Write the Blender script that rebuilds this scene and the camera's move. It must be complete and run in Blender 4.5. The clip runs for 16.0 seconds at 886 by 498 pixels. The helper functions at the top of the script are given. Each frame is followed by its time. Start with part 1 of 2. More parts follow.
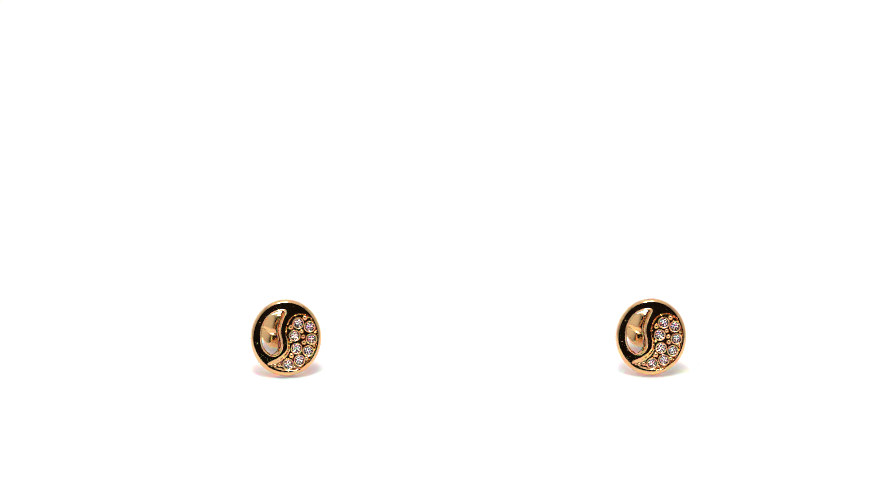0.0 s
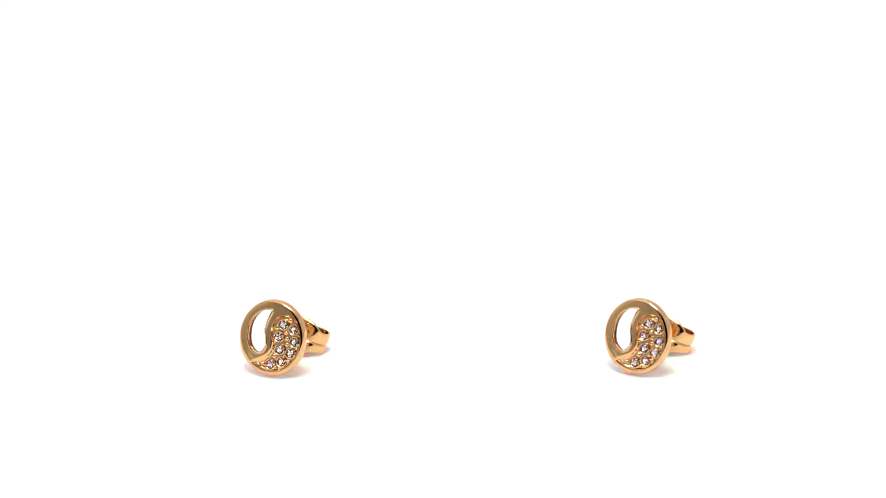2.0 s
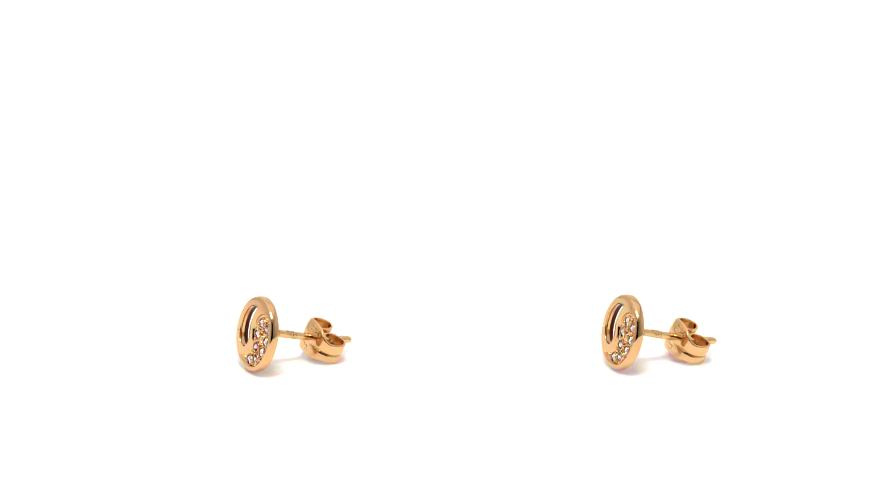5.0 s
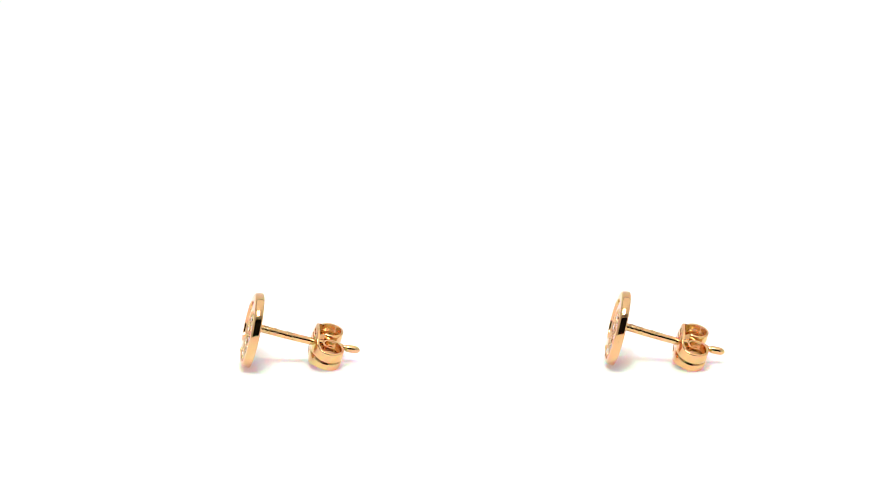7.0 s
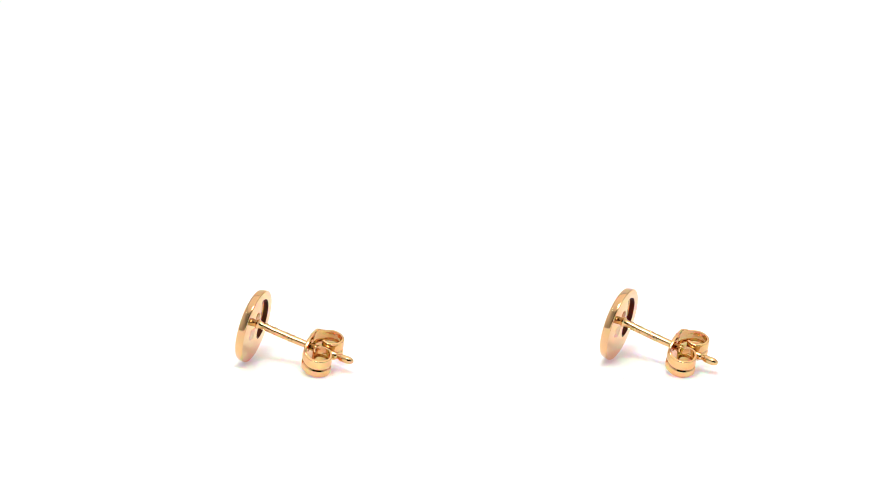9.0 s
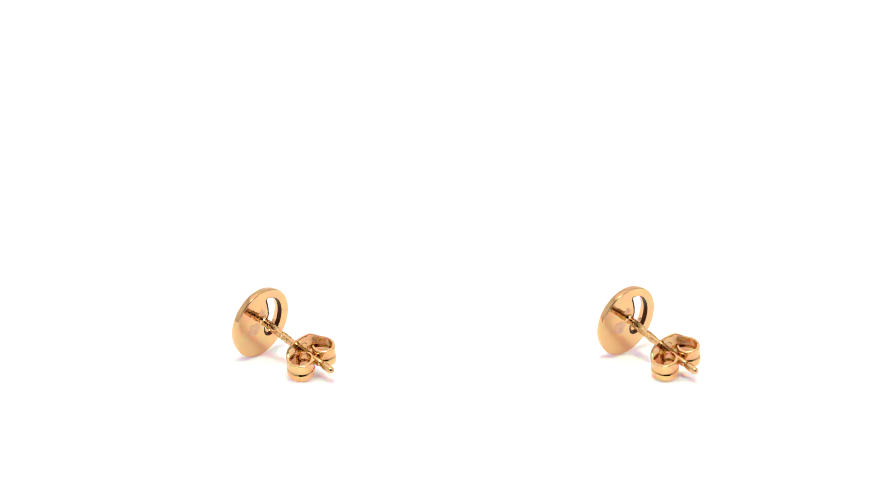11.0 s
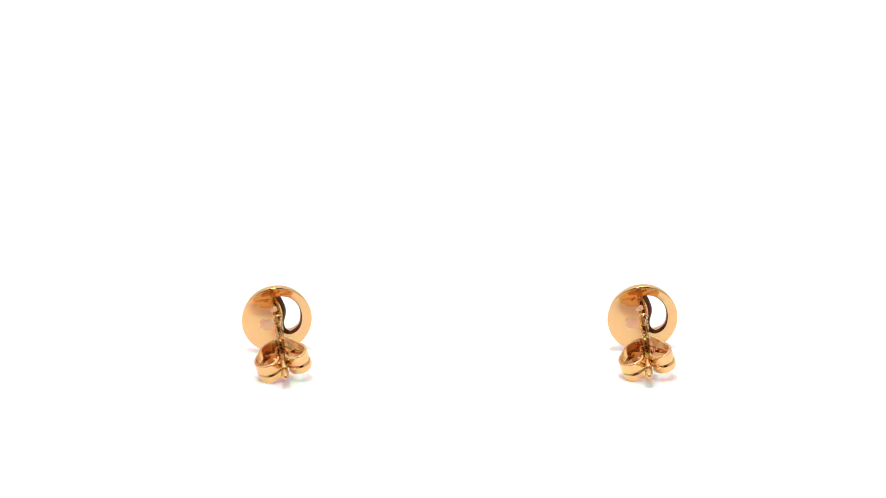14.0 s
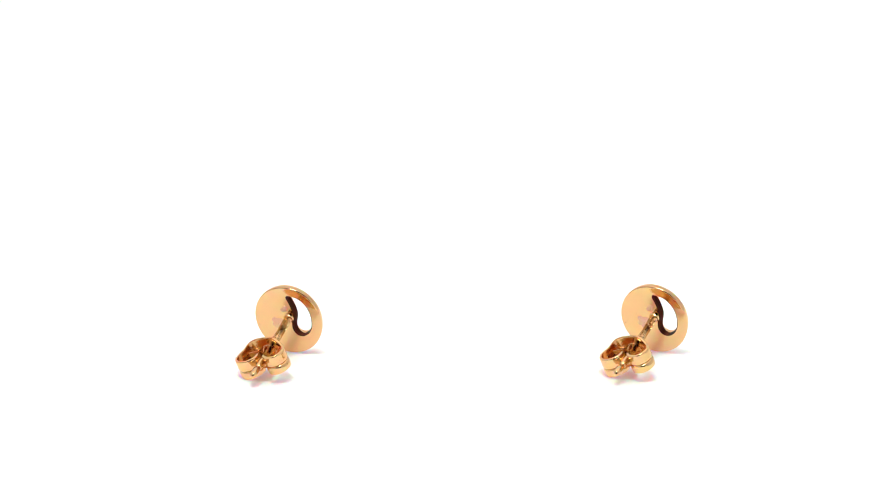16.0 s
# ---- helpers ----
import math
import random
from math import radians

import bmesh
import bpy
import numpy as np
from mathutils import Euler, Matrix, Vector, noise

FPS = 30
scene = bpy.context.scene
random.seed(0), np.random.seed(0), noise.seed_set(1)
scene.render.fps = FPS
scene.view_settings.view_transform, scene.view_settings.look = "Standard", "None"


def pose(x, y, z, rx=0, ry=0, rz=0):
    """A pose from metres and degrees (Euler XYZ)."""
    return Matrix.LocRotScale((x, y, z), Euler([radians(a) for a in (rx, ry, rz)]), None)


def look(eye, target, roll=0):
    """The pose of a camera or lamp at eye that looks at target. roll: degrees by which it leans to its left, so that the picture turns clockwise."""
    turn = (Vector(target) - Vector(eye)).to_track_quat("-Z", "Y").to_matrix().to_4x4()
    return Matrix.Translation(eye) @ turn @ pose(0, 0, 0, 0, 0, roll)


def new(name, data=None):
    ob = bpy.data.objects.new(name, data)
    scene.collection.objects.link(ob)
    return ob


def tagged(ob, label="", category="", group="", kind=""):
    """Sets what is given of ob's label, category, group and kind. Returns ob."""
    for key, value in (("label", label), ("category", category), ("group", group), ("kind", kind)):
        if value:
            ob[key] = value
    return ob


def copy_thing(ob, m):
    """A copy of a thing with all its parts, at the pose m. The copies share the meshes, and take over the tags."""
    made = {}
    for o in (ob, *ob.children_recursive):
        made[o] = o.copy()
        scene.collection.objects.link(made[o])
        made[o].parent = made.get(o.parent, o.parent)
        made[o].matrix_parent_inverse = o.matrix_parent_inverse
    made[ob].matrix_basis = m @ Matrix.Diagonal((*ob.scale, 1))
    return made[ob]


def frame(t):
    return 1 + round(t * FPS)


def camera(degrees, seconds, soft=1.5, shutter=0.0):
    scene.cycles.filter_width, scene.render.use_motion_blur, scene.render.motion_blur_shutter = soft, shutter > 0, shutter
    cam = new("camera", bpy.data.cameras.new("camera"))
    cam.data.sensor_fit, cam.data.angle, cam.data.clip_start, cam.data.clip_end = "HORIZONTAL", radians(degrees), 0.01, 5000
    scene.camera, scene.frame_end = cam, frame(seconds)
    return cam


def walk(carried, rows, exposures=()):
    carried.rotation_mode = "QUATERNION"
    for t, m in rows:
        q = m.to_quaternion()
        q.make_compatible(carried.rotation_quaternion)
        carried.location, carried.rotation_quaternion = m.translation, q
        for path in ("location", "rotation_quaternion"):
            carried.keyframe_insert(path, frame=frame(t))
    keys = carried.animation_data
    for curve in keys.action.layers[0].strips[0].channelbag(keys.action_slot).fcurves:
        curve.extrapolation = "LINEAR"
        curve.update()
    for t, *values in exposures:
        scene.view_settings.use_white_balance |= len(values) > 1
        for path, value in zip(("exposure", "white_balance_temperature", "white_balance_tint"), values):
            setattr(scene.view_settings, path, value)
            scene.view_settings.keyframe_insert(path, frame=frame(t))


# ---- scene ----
from mathutils import geometry

MM = 0.001
SECONDS = 16.0
TILT, LEAN = -13.304, 2.167        # how the stud leans on its disc and its clutch
TURN_START, TURN_RATE = 1.325, -12.6216   # degrees, degrees a second: the slow turn

# camera: far, narrow lens, looking down on the white table
EYE_Z, EYE_Y, DOWN = 126.9, -347.1, 18.30
cam = camera(13.527, SECONDS, soft=0.7)
EYE = Vector((0, EYE_Y * MM, EYE_Z * MM))
VIEW = pose(EYE.x, EYE.y, EYE.z, 90 - DOWN, 0, 0)
walk(cam, [(0.0, VIEW), (SECONDS, VIEW)])


def table_point(x, y, z):
    """Where the camera's line through a place of its picture meets the height z (metres)."""
    f = 784 / math.tan(radians(13.527) / 2)
    way = VIEW.to_3x3() @ Vector(((x - 784) / f, (441 - y) / f, -1))
    return EYE + way * ((z - EYE.z) / way.z)


# the two turning axes, at the height at which they were placed
AXIS_Z = 0.421
AXES = []
for ax, ay in ((500.1, 637.5), (1144.8, 635.6)):
    p = table_point(ax, ay, AXIS_Z * MM)
    AXES.append((p.x, p.y, math.degrees(math.atan2(EYE.x - p.x, p.y - EYE.y))))

# ---- world and light ----
world = bpy.data.worlds.new("studio_air")
world.use_nodes = True
world.node_tree.nodes["Background"].inputs["Color"].default_value = (1, 0.97, 0.94, 1)
world.node_tree.nodes["Background"].inputs["Strength"].default_value = 0.05
scene.world = world
scene.view_settings.exposure = 0.0


def area_lamp(name, eye, target, w, h, watts, colour):
    data = bpy.data.lights.new(name, "AREA")
    data.shape, data.size, data.size_y, data.energy, data.color = "RECTANGLE", w, h, watts, colour
    ob = new(name, data)
    ob.matrix_world = look(eye, target)
    return ob


area_lamp("key_lamp", (-0.03, -0.30, 0.70), (0, 0, 0), 0.22, 0.22, 5.5, (1, 0.98, 0.96))
# wide fill lamp, added under the ceiling to brighten it and lighten the shadows
area_lamp("ceiling_fill", (0.0, 0.02, 0.755), (0.0, 0.0201, 0), 1.1, 1.0, 1.8, (1, 0.985, 0.97))


# ---- materials ----
def material(name):
    m = bpy.data.materials.new(name)
    m.use_nodes = True
    return m, m.node_tree.nodes, m.node_tree.links, m.node_tree.nodes["Principled BSDF"]


def noise_node(nodes, links, coord, scale, detail=3.0, rough=0.55):
    n = nodes.new("ShaderNodeTexNoise")
    n.inputs["Scale"].default_value, n.inputs["Detail"].default_value = scale, detail
    n.inputs["Roughness"].default_value = rough
    links.new(coord, n.inputs["Vector"])
    return n


def gold(name, colour, deep, rough_low, rough_high, relief, fine):
    """Polished gold: soft patches of wear in the gloss, slight waviness and fine polishing marks."""
    m, nodes, links, b = material(name)
    coord = nodes.new("ShaderNodeTexCoord").outputs["Object"]
    big = noise_node(nodes, links, coord, 450, 2)
    small = noise_node(nodes, links, coord, fine, 3)
    mix = nodes.new("ShaderNodeMix")
    mix.data_type = "RGBA"
    mix.inputs[6].default_value, mix.inputs[7].default_value = (*colour, 1), (*deep, 1)
    links.new(big.outputs["Fac"], mix.inputs[0])
    links.new(mix.outputs[2], b.inputs["Base Color"])
    ramp = nodes.new("ShaderNodeMapRange")
    ramp.inputs["From Min"].default_value, ramp.inputs["From Max"].default_value = 0.3, 0.7
    ramp.inputs["To Min"].default_value, ramp.inputs["To Max"].default_value = rough_low, rough_high
    links.new(small.outputs["Fac"], ramp.inputs["Value"])
    links.new(ramp.outputs["Result"], b.inputs["Roughness"])
    b.inputs["Metallic"].default_value = 1
    bump = nodes.new("ShaderNodeBump")
    bump.inputs["Strength"].default_value, bump.inputs["Distance"].default_value = relief, 0.00004
    add = nodes.new("ShaderNodeMath")
    add.operation = "ADD"
    links.new(big.outputs["Fac"], add.inputs[0])
    links.new(small.outputs["Fac"], add.inputs[1])
    links.new(add.outputs["Value"], bump.inputs["Height"])
    links.new(bump.outputs["Normal"], b.inputs["Normal"])
    return m


GOLD = gold("polished_gold", (0.76, 0.470, 0.232), (0.72, 0.432, 0.205), 0.04, 0.10, 0.05, 2500)
GOLD_WIRE = gold("drawn_gold", (0.80, 0.515, 0.25), (0.72, 0.445, 0.205), 0.08, 0.2, 0.35, 3500)
GOLD_SHEET = gold("pressed_gold_sheet", (0.81, 0.51, 0.245), (0.76, 0.462, 0.21), 0.07, 0.18, 0.4, 2200)
GOLD_SET = gold("grained_gold", (0.78, 0.52, 0.27), (0.62, 0.40, 0.20), 0.10, 0.20, 0.4, 5000)

# near-black gold: the black mirrored in the opening's polished wall, put into the colour
DARK_REFLECTION = gold("dark_reflection_gold", (0.10, 0.030, 0.015), (0.05, 0.016, 0.010), 0.35, 0.6, 0.5, 4000)

STAIN = gold("pinkish_solder", (0.80, 0.49, 0.32), (0.62, 0.35, 0.21), 0.25, 0.45, 0.8, 5000)
STAIN.node_tree.nodes["Principled BSDF"].inputs["Metallic"].default_value = 0.75

# mirror added below the clear stones, imitating the light a cut stone returns
SPARKLE, _n, _l, _b = material("sparkle_mirror")
_b.inputs["Base Color"].default_value = (0.97, 0.85, 0.85, 1)
_b.inputs["Metallic"].default_value = 1
_b.inputs["Roughness"].default_value = 0.06

CRYSTAL, _n, _l, _b = material("clear_zirconia")
_b.inputs["Base Color"].default_value = (1.0, 0.97, 0.97, 1)
_b.inputs["Transmission Weight"].default_value = 1
_b.inputs["IOR"].default_value = 1.6
_b.inputs["Roughness"].default_value = 0.02

DUST, _n, _l, _b = material("grey_dust")
_b.inputs["Base Color"].default_value = (0.55, 0.53, 0.53, 1)
_b.inputs["Roughness"].default_value = 0.9


def plain(name, low, high, rough, scale, spec=0.5):
    m, nodes, links, b = material(name)
    coord = nodes.new("ShaderNodeTexCoord").outputs["Object"]
    n = noise_node(nodes, links, coord, scale, 4)
    mix = nodes.new("ShaderNodeMix")
    mix.data_type = "RGBA"
    mix.inputs[6].default_value, mix.inputs[7].default_value = (*low, 1), (*high, 1)
    links.new(n.outputs["Fac"], mix.inputs[0])
    links.new(mix.outputs[2], b.inputs["Base Color"])
    b.inputs["Roughness"].default_value = rough
    b.inputs["Specular IOR Level"].default_value = spec
    bump = nodes.new("ShaderNodeBump")
    bump.inputs["Strength"].default_value, bump.inputs["Distance"].default_value = 0.1, 0.00005
    links.new(n.outputs["Fac"], bump.inputs["Height"])
    links.new(bump.outputs["Normal"], b.inputs["Normal"])
    return m


WHITE_SHEET = plain("white_acrylic_sheet", (0.91, 0.885, 0.885), (0.94, 0.915, 0.915), 0.35, 300, 0.35)
WHITE_WALL = plain("white_diffuser_cloth", (0.78, 0.78, 0.78), (0.83, 0.83, 0.83), 0.8, 60)
_b = WHITE_SHEET.node_tree.nodes["Principled BSDF"]
_b.inputs["Subsurface Weight"].default_value = 1.0
_b.inputs["Subsurface Radius"].default_value = (1.0, 0.32, 0.46)
_b.inputs["Subsurface Scale"].default_value = 0.005
# black of the unseen surfaces that stand for the dark room in front
DARK_ROOM = plain("dark_room_black", (0.006, 0.005, 0.005), (0.012, 0.011, 0.010), 0.9, 120, 0.1)


# ---- mesh helpers ----
def part(name, bm, mat, parent=None, label="", smooth=30):
    """Links a bmesh as one mesh object under a thing or a part."""
    data = bpy.data.meshes.new(name)
    bmesh.ops.recalc_face_normals(bm, faces=bm.faces[:])
    for f in bm.faces:
        f.smooth = smooth > 0
    bm.to_mesh(data)
    bm.free()
    if smooth > 0:
        data.set_sharp_from_angle(angle=radians(smooth))
    data.materials.append(mat)
    ob = new(name, data)
    ob.parent = parent
    if label:
        tagged(ob, label)
    return ob


def box_into(bm, size, m):
    made = bmesh.ops.create_cube(bm, size=1.0)
    bmesh.ops.transform(bm, matrix=m @ Matrix.Diagonal((*size, 1)), verts=made["verts"])
    return made["verts"]


def loft(bm, loops, closed=True):
    """Joins rings of equal length with quads; returns the rings of verts."""
    rings = [[bm.verts.new(p) for p in loop] for loop in loops]
    for a, b in zip(rings, rings[1:]):
        n = len(a)
        for i in range(n if closed else n - 1):
            j = (i + 1) % n
            bm.faces.new((a[i], a[j], b[j], b[i]))
    return rings


def fill(bm, rings):
    """A flat face between an outer ring and the rings of its openings."""
    edges = []
    for ring in rings:
        for a, b in zip(ring, ring[1:] + ring[:1]):
            edges.append(bm.edges.get((a, b)) or bm.edges.new((a, b)))
    bmesh.ops.triangle_fill(bm, use_beauty=True, use_dissolve=False, edges=edges)


def spline(points, steps, closed=True):
    """A smooth line through a few guide points (Catmull-Rom)."""
    out, n = [], len(points)
    for i in range(n if closed else n - 1):
        a, b, c, d = (Vector(points[(i + k) % n] if closed else points[min(max(i + k, 0), n - 1)]) for k in (-1, 0, 1, 2))
        for s in range(steps):
            t = s / steps
            out.append(0.5 * (2 * b + (c - a) * t + (2 * a - 5 * b + 4 * c - d) * t * t + (3 * b - a - 3 * c + d) * t ** 3))
    if not closed:
        out.append(Vector(points[-1]))
    return out


def grown(loop, by):
    """A closed flat outline moved outwards by that much."""
    area = sum(a.x * b.y - b.x * a.y for a, b in zip(loop, loop[1:] + loop[:1]))
    side = 1 if area > 0 else -1
    out = []
    for a, b, c in zip(loop[-1:] + loop[:-1], loop, loop[1:] + loop[:1]):
        d = (c - a).normalized()
        out.append(b + side * by * Vector((d.y, -d.x)))
    return out


def narrowed(loop, by):
    """An outline of the opening with its inner, S-shaped side moved towards the outer side."""
    return [Vector((p.x - by * min(1, max(0, (p.x + 1.6) / 0.7)), p.y)) for p in loop]


def at_depth(loop, y):
    """A flat outline of the face (mm) at a depth, in metres."""
    return [Vector((p.x, y, p.y)) * MM for p in loop]


def lathe(bm, start, end, profile, n=24):
    """A turned solid along a line (mm): profile rows are (distance, radius)."""
    start, end = Vector(start), Vector(end)
    way = (end - start).normalized()
    side = way.orthogonal().normalized()
    up = way.cross(side)
    loops = []
    for along, r in profile:
        loops.append([(start + way * along + (side * math.cos(k * math.tau / n) + up * math.sin(k * math.tau / n)) * r) * MM for k in range(n)])
    rings = loft(bm, loops)
    bm.faces.new(rings[0])
    bm.faces.new(rings[-1])


# ---- setting ----
def build_setting():
    # white sheet: flat under the studs, swept up behind them
    bm = bmesh.new()
    line = [(-0.16, 0.0), (0.42, 0.0)]
    for k in range(1, 13):
        a = k / 12 * math.pi / 2
        line.append((0.42 + 0.14 * math.sin(a), 0.14 - 0.14 * math.cos(a)))
    line.append((0.56, 0.70))
    top = [[Vector((x, y, z)) for y, z in line] for x in (-0.6, 0.6)]
    low = [[Vector((x, y + (0.004 if z > 0.1 else 0), z - 0.004)) for y, z in line] for x in (-0.6, 0.6)]
    loft(bm, [top[0], top[1], low[1], low[0], top[0]], closed=False)
    bmesh.ops.remove_doubles(bm, verts=bm.verts[:], dist=1e-6)
    ob = part("ground", bm, WHITE_SHEET, None, smooth=40)
    tagged(ob, "seamless glossy white sheet swept up behind the earrings", "tabletop", kind="structure")

    def panel(name, size, centre, mat, label):
        b = bmesh.new()
        box_into(b, size, pose(*centre))
        tagged(part(name, b, mat, None, smooth=0), label, "studio wall", kind="structure")

    panel("wall_west", (0.02, 1.6, 0.80), (-0.64, -0.10, 0.37), WHITE_WALL, "white cloth side of the photo booth")
    panel("wall_east", (0.02, 1.6, 0.80), (0.64, -0.10, 0.37), WHITE_WALL, "white cloth side of the photo booth")
    panel("wall_north", (1.26, 0.02, 0.80), (0, 0.60, 0.37), WHITE_WALL, "white cloth back of the photo booth")
    panel("wall_south", (1.26, 0.02, 0.80), (0, -0.88, 0.37), WHITE_WALL, "white cloth front of the photo booth")
    panel("ceiling", (1.30, 1.54, 0.02), (0, -0.14, 0.78), WHITE_WALL, "white cloth top of the photo booth")
    # unseen black floor and panel, added so that the gold has something dark to reflect
    panel("floor", (1.30, 1.54, 0.02), (0, -0.14, -0.03), DARK_ROOM, "unseen black floor under the white sheet, for the dark room")
    panel("dark_panel", (0.76, 0.02, 0.76), (0, -0.72, 0.36), DARK_ROOM, "unseen black panel behind the camera, standing for the dark room")


# ---- the stud earring ----
RX, RZ, THICK = 3.49, 3.79, 0.887      # half width, half height and depth of the disc, mm

HOLE = [(-0.16, 2.66), (-0.62, 2.68), (-1.18, 2.50), (-1.75, 2.08), (-2.20, 1.32), (-2.39, 0.40), (-2.30, -0.60), (-1.93, -1.29),
        (-1.28, -1.64), (-0.74, -1.44), (-0.47, -0.90), (-0.50, -0.25), (-0.64, 0.30), (-0.69, 0.85), (-0.58, 1.45), (-0.38, 2.05)]
PAVE = [(-1.60, -2.62), (-0.50, -2.02), (0.18, -1.25), (0.22, -0.30), (-0.02, 0.60), (0.22, 1.68), (0.95, 2.33), (1.85, 2.34),
        (2.68, 1.62), (3.00, 0.40), (2.86, -0.98), (2.21, -2.24), (1.30, -2.96), (0.10, -3.10), (-1.00, -2.92)]
STONES = [(1.16, 1.51), (2.27, 1.18), (0.83, 0.29), (2.48, -0.02), (1.03, -0.98), (2.18, -1.20), (1.35, -2.14), (0.24, -2.54)]
BEADS = [(0.45, 1.10, 0.23), (1.80, 2.03, 0.24), (1.49, 0.72, 0.20), (1.67, 0.18, 0.21), (2.84, 0.66, 0.16), (1.74, -0.38, 0.23),
         (0.56, -1.69, 0.24), (2.02, -1.98, 0.20), (2.74, -0.66, 0.15), (0.47, -0.32, 0.15), (-0.60, -2.62, 0.20),
         (-1.05, -2.70, 0.16), (-1.36, -2.68, 0.11), (0.86, -2.82, 0.14)]
FLOOR_DROP = 0.22                      # how far the bed of the stones lies below the face, mm
POST_FROM, POST_TO = (-0.098, 0.0, 0.31), (0.140, 10.209, -0.017)
FACE_EDGE = 0.885                      # share of the radius at which the rounded rim meets the face
HOLE_LINE, PAVE_LINE = spline(HOLE, 5), spline(PAVE, 8)


def smooth_step(a, b, v):
    u = min(1.0, max(0.0, (v - a) / (b - a)))
    return u * u * (3 - 2 * u)


def reach(loop, x, z):
    """How far a place of the face lies inside a closed outline (negative outside)."""
    best, inside = 1e9, False
    for a, b in zip(loop, loop[1:] + loop[:1]):
        ex, ez = b.x - a.x, b.y - a.y
        u = min(1.0, max(0.0, ((x - a.x) * ex + (z - a.y) * ez) / (ex * ex + ez * ez + 1e-12)))
        best = min(best, (x - a.x - u * ex) ** 2 + (z - a.y - u * ez) ** 2)
        if (a.y > z) != (b.y > z) and x < a.x + ex * (z - a.y) / ez:
            inside = not inside
    return math.sqrt(best) if inside else -math.sqrt(best)


def dome(x, z):
    """The face is very slightly domed."""
    u, v = x / (RX * FACE_EDGE), z / (RZ * FACE_EDGE)
    return max(0.0, 1 - u * u - v * v) * 0.115


def sunk(x, z):
    """How much of its depth the bed of the stones has at a place: a steep wall at the rim, a soft slope beside the opening and at the tail."""
    soft = (1 - smooth_step(-0.9, 0.7, z)) * (1 - smooth_step(0.1, 1.3, x))
    deep = 1 - 0.75 * min(1, max(0, -x / 1.3))
    return deep * smooth_step(-0.05 - 0.10 * soft, 0.075 + 0.06 * soft, reach(PAVE_LINE, x, z))


def face_y(x, z):
    """Depth of the front at a place (mm), with the slight unevenness of the casting."""
    drop = sunk(x, z)
    wave = noise.noise(Vector((x * 2.4, z * 2.4, 3.0))) * 0.005 * drop + noise.noise(Vector((x * 0.7, z * 0.7, 9.0))) * 0.006 * (1 - drop)
    edge = smooth_step(0, 0.12, FACE_EDGE - math.hypot(x / RX, z / RZ))
    return -THICK - dome(x, z) + FLOOR_DROP * drop + wave * edge


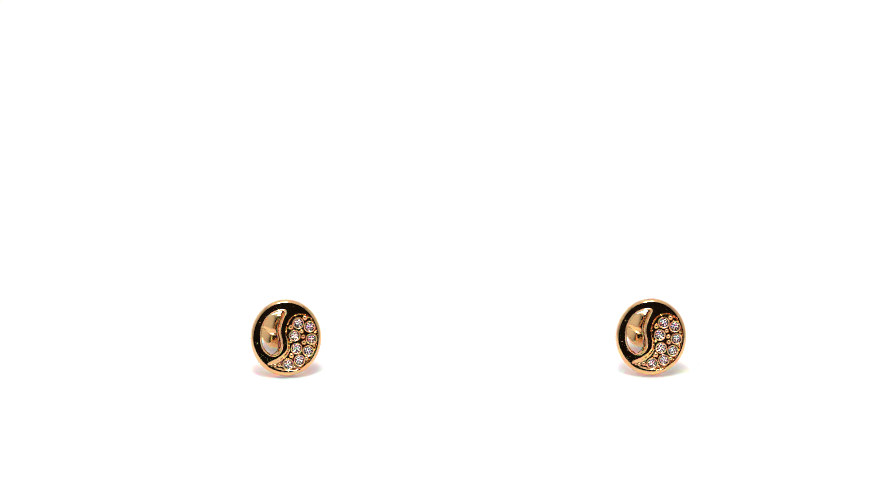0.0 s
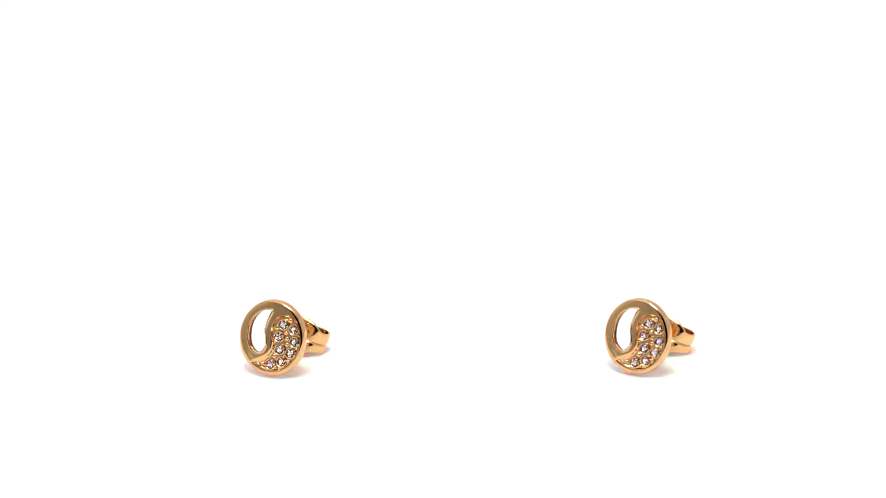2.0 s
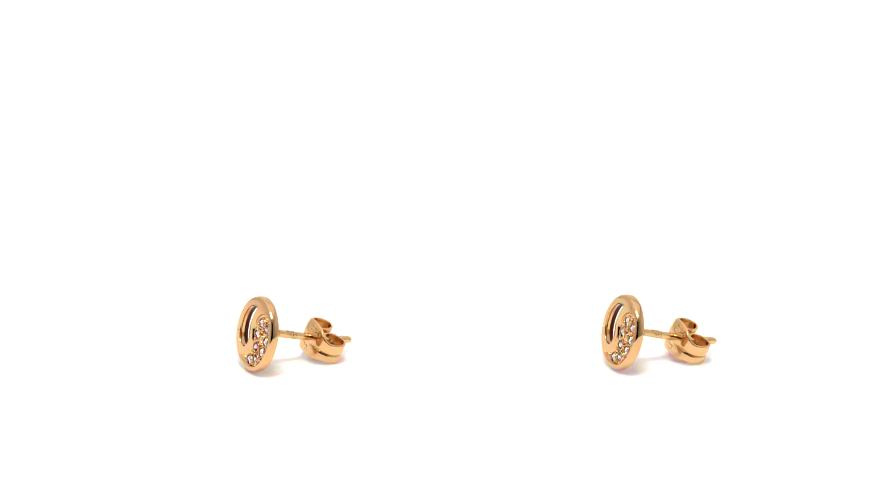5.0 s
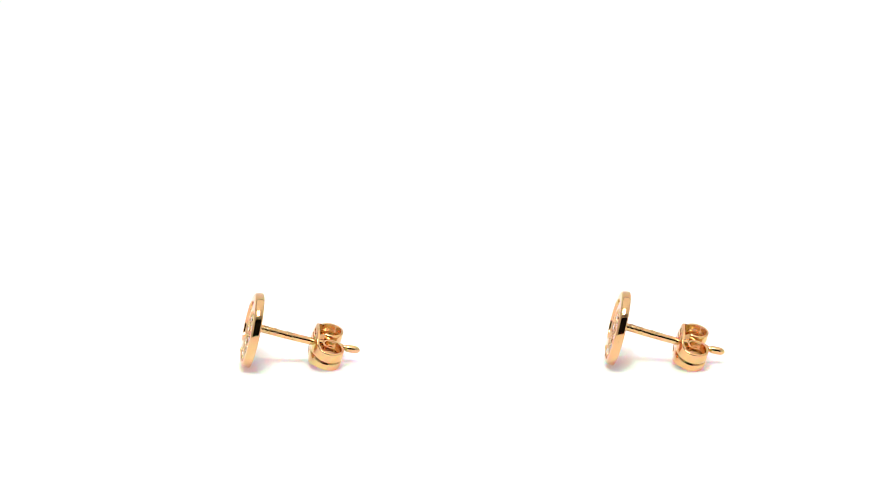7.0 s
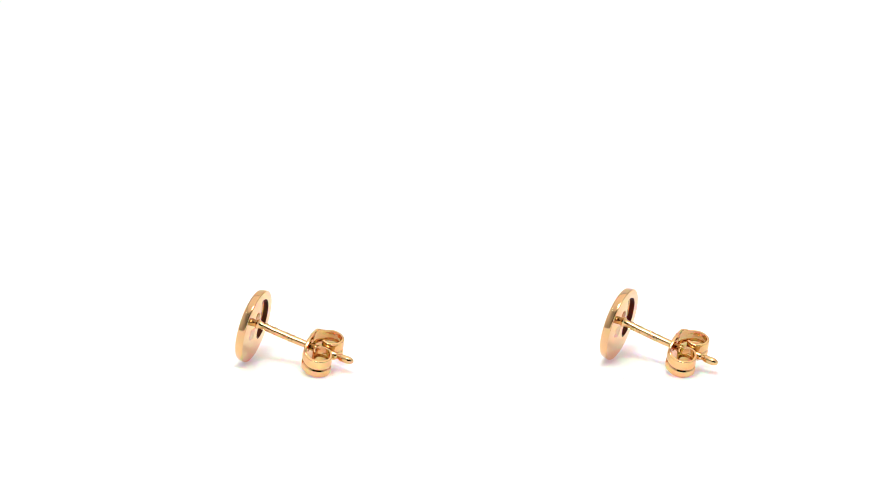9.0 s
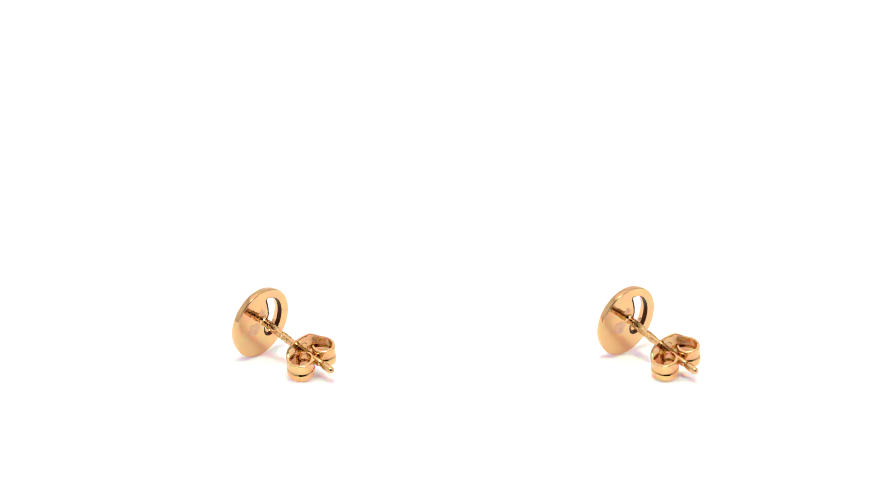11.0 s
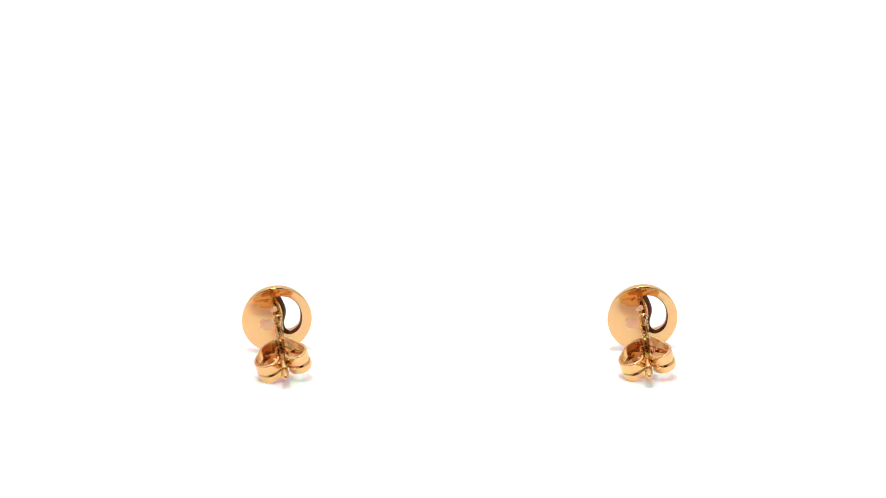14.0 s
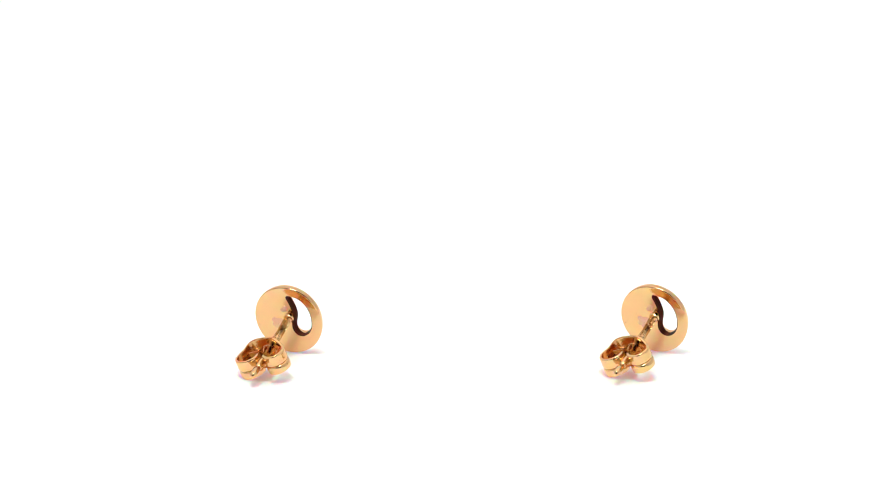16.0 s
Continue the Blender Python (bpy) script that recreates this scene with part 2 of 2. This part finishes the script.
def build_disc(root):
    bm = bmesh.new()
    n = 128
    ring = lambda s: [Vector((RX * s * math.cos(k * math.tau / n), RZ * s * math.sin(k * math.tau / n))) for k in range(n)]
    side = [(0.966, 0.0), (0.974, -0.004), (0.990, -0.045), (0.998, -0.085), (1.0, -0.13), (0.990, -0.45), (0.979, -0.64), (0.972, -0.71),
            (0.961, -0.772), (0.946, -0.822), (0.928, -0.857), (0.908, -0.878), (FACE_EDGE, -THICK)]
    outer = loft(bm, [at_depth(ring(s), y) for s, y in side])

    def opening(o, k, y):
        line = narrowed(grown(HOLE_LINE, o), k)
        return [Vector((p.x, y + (face_y(p.x, p.y) + THICK) * min(1, max(0, (-y - 0.5) / 0.38)), p.y)) * MM for p in line]

    wall = [(0.17, 0, -THICK), (0.14, 0, -0.920), (0.09, 0, -0.938), (0.04, 0, -0.920), (0.0, 0, -0.86), (0.0, 0.02, -0.68),
            (0.0, 0.17, -0.58), (0.0, 0.22, -0.50), (0.02, 0.20, -0.40), (0.11, 0, -0.05), (0.12, 0, 0.0)]
    inner = loft(bm, [opening(*row) for row in wall])
    # lining with its dark reflection painted on
    lining = bmesh.new()
    loft(lining, [at_depth(narrowed(grown(HOLE_LINE, o), k), y) for o, k, y in ((0.02, 0.20, -0.47), (-0.015, 0.25, -0.45), (-0.015, 0.27, -0.42), (0.0, 0.27, -0.34),
                                                                               (0.05, 0.12, -0.03), (0.06, 0.11, -0.008), (0.115, 0.0, -0.004))])
    part("opening_lining", lining, DARK_REFLECTION, root, "inner wall of the opening, dark colour imitating a black reflection", smooth=40)
    fill(bm, [outer[0], inner[-1]])
    # the front: one fine net between the rim and the opening, the bed of the stones pressed into it
    rim_line, lip_line = ring(FACE_EDGE), narrowed(grown(HOLE_LINE, 0.17), 0)
    net = [Vector(p) for p in rim_line + lip_line]
    ties = [(k, (k + 1) % n) for k in range(n)] + [(n + k, n + (k + 1) % len(lip_line)) for k in range(len(lip_line))]
    for o in (0.09, 0.055, 0.02, -0.015, -0.05, -0.085):
        net += [p for p in grown(PAVE_LINE, o) if math.hypot(p.x / RX, p.y / RZ) < FACE_EDGE - 0.012]
    step = 0.085
    for i in range(-42, 43):
        for j in range(-46, 47):
            x, z = (i + 0.5 * (j % 2)) * step, j * step * 0.9
            if math.hypot(x / RX, z / RZ) < FACE_EDGE - 0.012 and reach(lip_line, x, z) < -0.045 and not -0.13 < reach(PAVE_LINE, x, z) < 0.125:
                net.append(Vector((x, z)))
    spots, _, cells, *_ = geometry.delaunay_2d_cdt(net, ties, [], 0, 1e-5)
    front, bed = bmesh.new(), bmesh.new()
    for mesh, low in ((front, False), (bed, True)):
        made = {}
        for cell in cells:
            c = sum((spots[k] for k in cell), Vector((0, 0))) / 3
            if reach(lip_line, c.x, c.y) > 0 or (reach(PAVE_LINE, c.x, c.y) > 0.085) != low:
                continue
            if low and min(math.hypot(c.x - x, c.y - z) for x, z in STONES) < 0.50:
                continue
            for k in cell:
                if k not in made:
                    made[k] = mesh.verts.new(Vector((spots[k].x, face_y(spots[k].x, spots[k].y), spots[k].y)) * MM)
            mesh.faces.new([made[k] for k in cell])
    data = bpy.data.meshes.new("front")
    front.to_mesh(data)
    front.free()
    bm.from_mesh(data)
    bmesh.ops.remove_doubles(bm, verts=bm.verts[:], dist=2e-6)
    disc = part("disc", bm, GOLD, root, "polished gold disc with a drop-shaped opening", smooth=38)
    part("stone_bed", bed, GOLD, disc, "uneven sunken gold bed between the stones", smooth=60)
    return disc


def brilliant(bm, r, n=8):
    """The upper half of a round cut stone: table, crown and girdle, facing -y."""
    t, g = math.tau / n, math.pi / n
    table = [Vector((0.56 * r * math.cos(k * t), -0.34 * r, 0.56 * r * math.sin(k * t))) for k in range(n)]
    mid = [Vector((0.82 * r * math.cos(k * t + g), -0.18 * r, 0.82 * r * math.sin(k * t + g))) for k in range(n)]
    top = [Vector((r * math.cos(k * g), -0.02 * r, r * math.sin(k * g))) for k in range(2 * n)]
    low = [Vector((r * math.cos(k * g), 0.04 * r, r * math.sin(k * g))) for k in range(2 * n)]
    v = lambda pts: [bm.verts.new(p) for p in pts]
    table, mid, top, low = v(table), v(mid), v(top), v(low)
    bm.faces.new(table)
    for k in range(n):
        j = (k + 1) % n
        bm.faces.new((table[k], table[j], mid[k]))
        bm.faces.new((table[j], mid[j], top[2 * j], mid[k]))
        bm.faces.new((mid[k], top[2 * k + 1], top[2 * k]))
        bm.faces.new((mid[k], top[(2 * k + 2) % (2 * n)], top[2 * k + 1]))
    for k in range(2 * n):
        j = (k + 1) % (2 * n)
        bm.faces.new((top[k], top[j], low[j], low[k]))


def pavilion(bm, r, n=8):
    """The lower half of a round cut stone: long facets down to the point, in two tiers."""
    g = math.pi / n
    edge = [bm.verts.new((r * math.cos(k * g), 0.04 * r, r * math.sin(k * g))) for k in range(2 * n)]
    mid = [bm.verts.new((0.50 * r * math.cos(2 * k * g), (0.09 + 0.13 * (k % 2)) * r, 0.50 * r * math.sin(2 * k * g))) for k in range(n)]
    tip = bm.verts.new((0, 0.27 * r, 0))
    for k in range(n):
        j = (k + 1) % n
        bm.faces.new((edge[2 * k], edge[2 * k + 1], mid[k]))
        bm.faces.new((edge[2 * k + 1], edge[2 * j], mid[j]))
        bm.faces.new((edge[2 * k + 1], mid[j], mid[k]))
        bm.faces.new((mid[k], mid[j], tip))


def build_stones(root):
    bm = bmesh.new()
    brilliant(bm, 0.44 * MM)
    first = part("stone", bm, CRYSTAL, root, "round clear cut stone in a gold collar", smooth=0)
    bm = bmesh.new()
    n, prof = 24, [(0.60, 0.20), (0.585, -0.08), (0.56, -0.13), (0.51, -0.15), (0.465, -0.12), (0.44, -0.03), (0.44, 0.10)]
    loft(bm, [[Vector((r * math.cos(k * math.tau / n), y, r * math.sin(k * math.tau / n))) * MM for k in range(n)] for r, y in prof])
    # added mirror facets that brighten the stone from below
    backing = bmesh.new()
    pavilion(backing, 0.44 * MM)
    part("pavilion", backing, SPARKLE, first, "lower facets, mirrored to imitate sparkle", smooth=0)
    collar = part("collar", bm, GOLD_SET, first, "thin gold collar", smooth=40)
    bm = bmesh.new()
    bmesh.ops.create_icosphere(bm, subdivisions=2, radius=0.055 * MM)
    bmesh.ops.scale(bm, vec=(1, 1.6, 1), verts=bm.verts[:])
    prong = part("prong", bm, GOLD_SET, first, "", smooth=60)
    prong.location = Vector((0.44, -0.15, 0)) * MM
    for k in range(1, 4):
        q = new("prong", prong.data)
        q.parent = first
        q.location = Vector((0.44 * math.cos(k * math.pi / 2), -0.15, 0.44 * math.sin(k * math.pi / 2))) * MM
    for i, (x, z) in enumerate(STONES):
        m = pose(x * MM, -(0.70 + dome(x, z)) * MM, z * MM, 0, 37 * i + 20, 0)
        if i == 0:
            first.matrix_basis = m
        else:
            copy_thing(first, m)
    bm = bmesh.new()
    bmesh.ops.create_icosphere(bm, subdivisions=2, radius=0.07 * MM)
    burr = part("burr", bm, GOLD_SET, root, "tiny raised burr on the polished rim", smooth=60)
    other = tagged(new("burr", burr.data), "tiny raised burr on the polished rim")
    other.parent = root
    burr.location = Vector((-2.58, face_y(-2.58, 1.55) - 0.01, 1.55)) * MM
    other.location = Vector((-2.80, face_y(-2.80, -0.52) - 0.01, -0.52)) * MM
    bm = bmesh.new()
    bmesh.ops.create_uvsphere(bm, u_segments=16, v_segments=10, radius=MM)
    bead = part("bead", bm, GOLD, root, "small raised gold bead", smooth=60)
    for i, (x, z, r) in enumerate(BEADS):
        b = bead if i == 0 else new("bead", bead.data)
        b.parent = root
        b.matrix_basis = pose(x * MM, (face_y(x, z) - 0.15 * r) * MM, z * MM) @ Matrix.Diagonal((1.12 * r, r, 1.12 * r, 1))
        if i:
            tagged(b, "small raised gold bead")


def sagged(bm):
    """Bends the ear wire down a little between its ends."""
    for v in bm.verts:
        v.co.z -= 0.14 * MM * math.sin(math.pi * min(1, max(0, v.co.y / MM / 10.2)))


def build_post(root):
    bm = bmesh.new()
    length = (Vector(POST_TO) - Vector(POST_FROM)).length
    prof = [(-0.05, 0.54), (0.06, 0.53), (0.14, 0.45), (0.26, 0.39), (0.5, 0.375), (1.5, 0.375), (2.5, 0.375), (3.5, 0.375), (4.5, 0.375), (5.5, 0.375), (7.0, 0.375), (8.55, 0.375), (8.68, 0.34), (8.78, 0.26),
            (8.98, 0.26), (9.08, 0.33), (9.2, 0.375), (9.9, 0.375), (10.14, 0.345), (10.32, 0.27), (10.44, 0.16), (10.49, 0.05)]
    lathe(bm, POST_FROM, POST_TO, prof)
    sagged(bm)
    post = part("post", bm, GOLD_WIRE, root, "straight gold ear post with a rounded end", smooth=35)
    # stamped marks, not legible: two groups of short bars pressed into the side of the wire
    way = (Vector(POST_TO) - Vector(POST_FROM)).normalized()
    turn = way.to_track_quat("Y", "Z").to_matrix().to_4x4()
    rnd = random.Random(11)
    for a, b, count in ((0.60, 2.05, 9), (2.80, 4.00, 7)):
        bm = bmesh.new()
        for k in range(count):
            for ang in range(-95, 125, 24):
                if rnd.random() < 0.25:
                    continue
                y = a + (b - a) * (k + rnd.uniform(0.3, 0.7)) / count
                p = Matrix.Translation(Vector(POST_FROM) * MM) @ turn @ pose(0, y * MM, 0, 0, ang + rnd.uniform(-7, 7), 0) @ pose(0, 0, 0.36 * MM, rnd.uniform(-18, 18), rnd.uniform(-18, 18), rnd.uniform(-40, 40))
                box_into(bm, (rnd.uniform(0.08, 0.17) * MM, rnd.uniform(0.06, 0.11) * MM, rnd.uniform(0.07, 0.11) * MM), p)
        sagged(bm)
        part("hallmark", bm, GOLD_SET, post, "small stamped mark", smooth=0)


def build_stains(root):
    """Uneven traces of solder on the polished back, beside the post."""
    rnd = random.Random(8)
    for x, z, r, h in ((1.12, -0.15, 0.50, 0.03), (0.72, -0.55, 0.44, 0.03), (1.32, -0.66, 0.34, 0.03), (0.26, 1.30, 0.33, 0.20)):
        bm = bmesh.new()
        n = 28
        lump = [rnd.uniform(0.0, math.tau) for _ in range(3)]
        edge = [1 + 0.20 * math.sin(2 * k * math.tau / n + lump[0]) + 0.16 * math.sin(3 * k * math.tau / n + lump[1]) + 0.05 * math.sin(7 * k * math.tau / n + lump[2]) for k in range(n)]
        rings = loft(bm, [[Vector((x + r * f * e * math.cos(k * math.tau / n), y, z + r * f * e * math.sin(k * math.tau / n))) * MM for k, e in enumerate(edge)]
                          for f, y in ((1.0, -0.002), (0.95, 0.35 * h), (0.5, 0.85 * h), (0.1, h))])
        bm.faces.new(rings[-1])
        part("solder_trace", bm, STAIN, root, "dull pinkish solder trace on the back", smooth=60)
    # a cluster of tiny flattened lumps on the side of the rim
    bm = bmesh.new()
    for k in range(20):
        a, y = radians(rnd.uniform(34, 46)), rnd.uniform(-0.62, -0.16)
        lump = bmesh.ops.create_icosphere(bm, subdivisions=1, radius=rnd.uniform(0.05, 0.12) * MM)["verts"]
        s = 0.992 - 0.018 * (-y - 0.16) / 0.46
        bmesh.ops.transform(bm, matrix=pose(RX * s * math.cos(a) * MM, y * MM, RZ * s * math.sin(a) * MM, rnd.uniform(0, 90), -math.degrees(a), 0)
                            @ Matrix.Diagonal((0.35, rnd.uniform(0.7, 1.3), 1, 1)), verts=lump)
    part("rim_lumps", bm, GOLD_SET, root, "cluster of tiny lumps on the side of the rim", smooth=0)


def build_clutch(root):
    """A butterfly clutch: one pressed strip, tall in the middle where the post goes through, both ends curled back as wings."""
    # half of the strip from the middle outwards: across, back, upper edge, lower edge (mm)
    low = (-1.90, -1.87, -1.66, -1.42, -1.31, -1.28) + (-1.28,) * 9
    far_low = (-1.90, -1.98, -1.92, -1.62, -1.36, -1.28) + (-1.28,) * 7
    high = (1.60, 1.60, 1.46, 1.14, 0.82, 0.73) + (0.72,) * 9
    far_high = (1.60, 1.52, 1.40, 1.14, 0.82, 0.73) + (0.72,) * 7
    half = [(0, 0.0), (0.70, 0.02), (1.40, 0.08), (1.95, 0.30), (2.32, 0.68), (2.62, 1.15), (2.72, 1.75), (2.50, 2.45), (1.90, 2.93), (1.15, 2.88),
            (0.54, 2.45), (0.36, 1.85), (0.54, 1.25), (1.05, 1.00), (1.55, 1.20)]
    far_half = [(0, 0.0), (0.60, 0.03), (1.16, 0.12), (1.58, 0.42), (1.95, 0.80), (2.28, 1.25), (2.41, 1.80), (2.22, 2.48), (1.70, 2.93), (1.05, 2.88),
                (0.52, 2.45), (0.34, 1.85), (0.53, 1.25)]
    near = spline([(x, y, h, l) for (x, y), h, l in zip(half, high, low)], 6, closed=False)
    far = spline([(-x, y, h, l) for (x, y), h, l in zip(far_half, far_high, far_low)], 6, closed=False)
    strip = far[:0:-1] + near
    mid = len(far) - 1
    rows = [(0.0, 0.04), (0.015, 0.09), (0.06, 0.12), (0.20, 0.13), (0.335, 0.12), (0.375, 0.08), (0.41, -0.01), (0.445, 0.02), (0.48, 0.10), (0.56, 0.12),
            (0.66, 0.11), (0.76, 0.11), (0.86, 0.11), (0.94, 0.11), (0.985, 0.09), (1.0, 0.04)]
    loops = []
    for i, p in enumerate(strip):
        d = (strip[min(i + 1, len(strip) - 1)] - strip[max(i - 1, 0)]).xy.normalized()
        w = abs(i - mid) / 6
        groove = min(1, max(0, w - 0.5))
        bend = 0.11 * min(1, max(0, (4.4 - w) / 2.2))
        face, back = [], []
        for v, o in rows:
            z = p.w + (p.z - p.w) * v
            if 0.35 < v < 0.5:
                o = 0.12 + (o - 0.12) * groove
            o -= bend * z * z if z > 0 else 0.05 * z * z * max(0, 1 - w / 2.8)
            face.append(Vector((p.x + d.y * o, p.y - d.x * o, z)) * MM)
            back.append(Vector((p.x + d.y * (o - 0.17), p.y - d.x * (o - 0.17), z)) * MM)
        loops.append(face + back[::-1])
    bm = bmesh.new()
    a, b = mid - 13, mid + 13
    loft(bm, loops[a:b + 1])
    clutch = part("clutch", bm, GOLD_SHEET, root, "pressed gold butterfly clutch with curled wings", smooth=50)
    clutch.matrix_basis = pose(0.03 * MM, 5.6 * MM, 0.08 * MM, 0, 15, 0)
    for piece, end in ((loops[b:], -1), (loops[:a + 1], 0)):
        bm = bmesh.new()
        rings = loft(bm, piece)
        bm.faces.new(rings[end])
        part("wing", bm, GOLD_SHEET, clutch, "curled gold wing with a pressed groove", smooth=50)
    # raised eyelet round the post, on the back of the plate
    bm = bmesh.new()
    n = 32
    loft(bm, [[Vector((r * 1.15 * math.cos(k * math.tau / n), y, r * math.sin(k * math.tau / n) - 0.08)) * MM for k in range(n)]
              for r, y in ((0.74, -0.02), (0.72, 0.10), (0.66, 0.15), (0.58, 0.14), (0.50, 0.06), (0.43, -0.03), (0.41, -0.10))])
    part("eyelet", bm, GOLD_SHEET, clutch, "raised eyelet round the post hole", smooth=50)
    # stamped marks on the plate, not legible
    rnd = random.Random(5)
    for cx, cz, across in ((0.45, 0.98, 8), (-0.10, -1.22, 6)):
        bm = bmesh.new()
        for k in range(across):
            for j in (-1, 0, 1):
                if rnd.random() < 0.2:
                    continue
                x, z = cx + (k - (across - 1) / 2) * 0.21, cz + j * 0.23 + rnd.uniform(-0.05, 0.05)
                bend = 0.11 if z > 0 else 0.05
                y = 0.045 * x * x - 0.125 + bend * z * z
                box_into(bm, (rnd.uniform(0.05, 0.09) * MM, 0.055 * MM, rnd.uniform(0.16, 0.28) * MM), pose(x * MM, y * MM, z * MM, math.degrees(-2 * bend * z), rnd.choice((0, 90, 20, -30, 60)), 0))
        part("hallmark", bm, GOLD_SHEET, clutch, "small stamped mark", smooth=0)


def stud_earring():
    root = new("stud_earring")
    root.empty_display_size = 0.002
    tagged(root, "round gold stud earring, drop opening, pave stones, lying on white", "earring", "pair of stud earrings")
    build_disc(root)
    build_stones(root)
    build_post(root)
    build_stains(root)
    build_clutch(root)
    return root


# ---- dust on the sheet ----
def dust_specks():
    rnd = random.Random(4)
    out = []
    for x, y, r in ((5.10, -0.34, 0.065), (2.55, -5.88, 0.04), (3.39, -9.32, 0.04), (7.34, -8.60, 0.045), (6.93, 2.64, 0.035)):
        bm = bmesh.new()
        bmesh.ops.create_icosphere(bm, subdivisions=2, radius=r * MM)
        for v in bm.verts:
            v.co *= rnd.uniform(0.7, 1.25)
            v.co.z = max(v.co.z, -0.6 * r * MM) * 0.7
        ob = part("dust_speck", bm, DUST, None, smooth=60)
        tagged(ob, "tiny grey dust speck lying on the white sheet", "dust", "dust specks")
        out.append((ob, x, y, 0.4 * r))
    return out


def turned(axis, t):
    """The turning frame of one stud at a time."""
    x, y, facing = axis
    return pose(x, y, 0, 0, 0, facing + TURN_START + TURN_RATE * t)


REST = pose(0.294 * MM, -2.554 * MM, (3.275 + AXIS_Z) * MM) @ pose(0, 0, 0, 0, LEAN, 0) @ pose(0, 0, 0, TILT, 0, 0)

build_setting()
STUD = stud_earring()
STUDS = [STUD, copy_thing(STUD, Matrix.Identity(4))]
SPECKS = []
for axis in AXES:
    SPECKS += [(ob, axis, x, y, z) for ob, x, y, z in dust_specks()]


def motions():
    times = [k * 0.5 for k in range(33)]
    for stud, axis in zip(STUDS, AXES):
        walk(stud, [(t, turned(axis, t) @ REST) for t in times])
    for ob, axis, x, y, z in SPECKS:
        walk(ob, [(t, turned(axis, t) @ pose(x * MM, y * MM, z * MM)) for t in times])


motions()
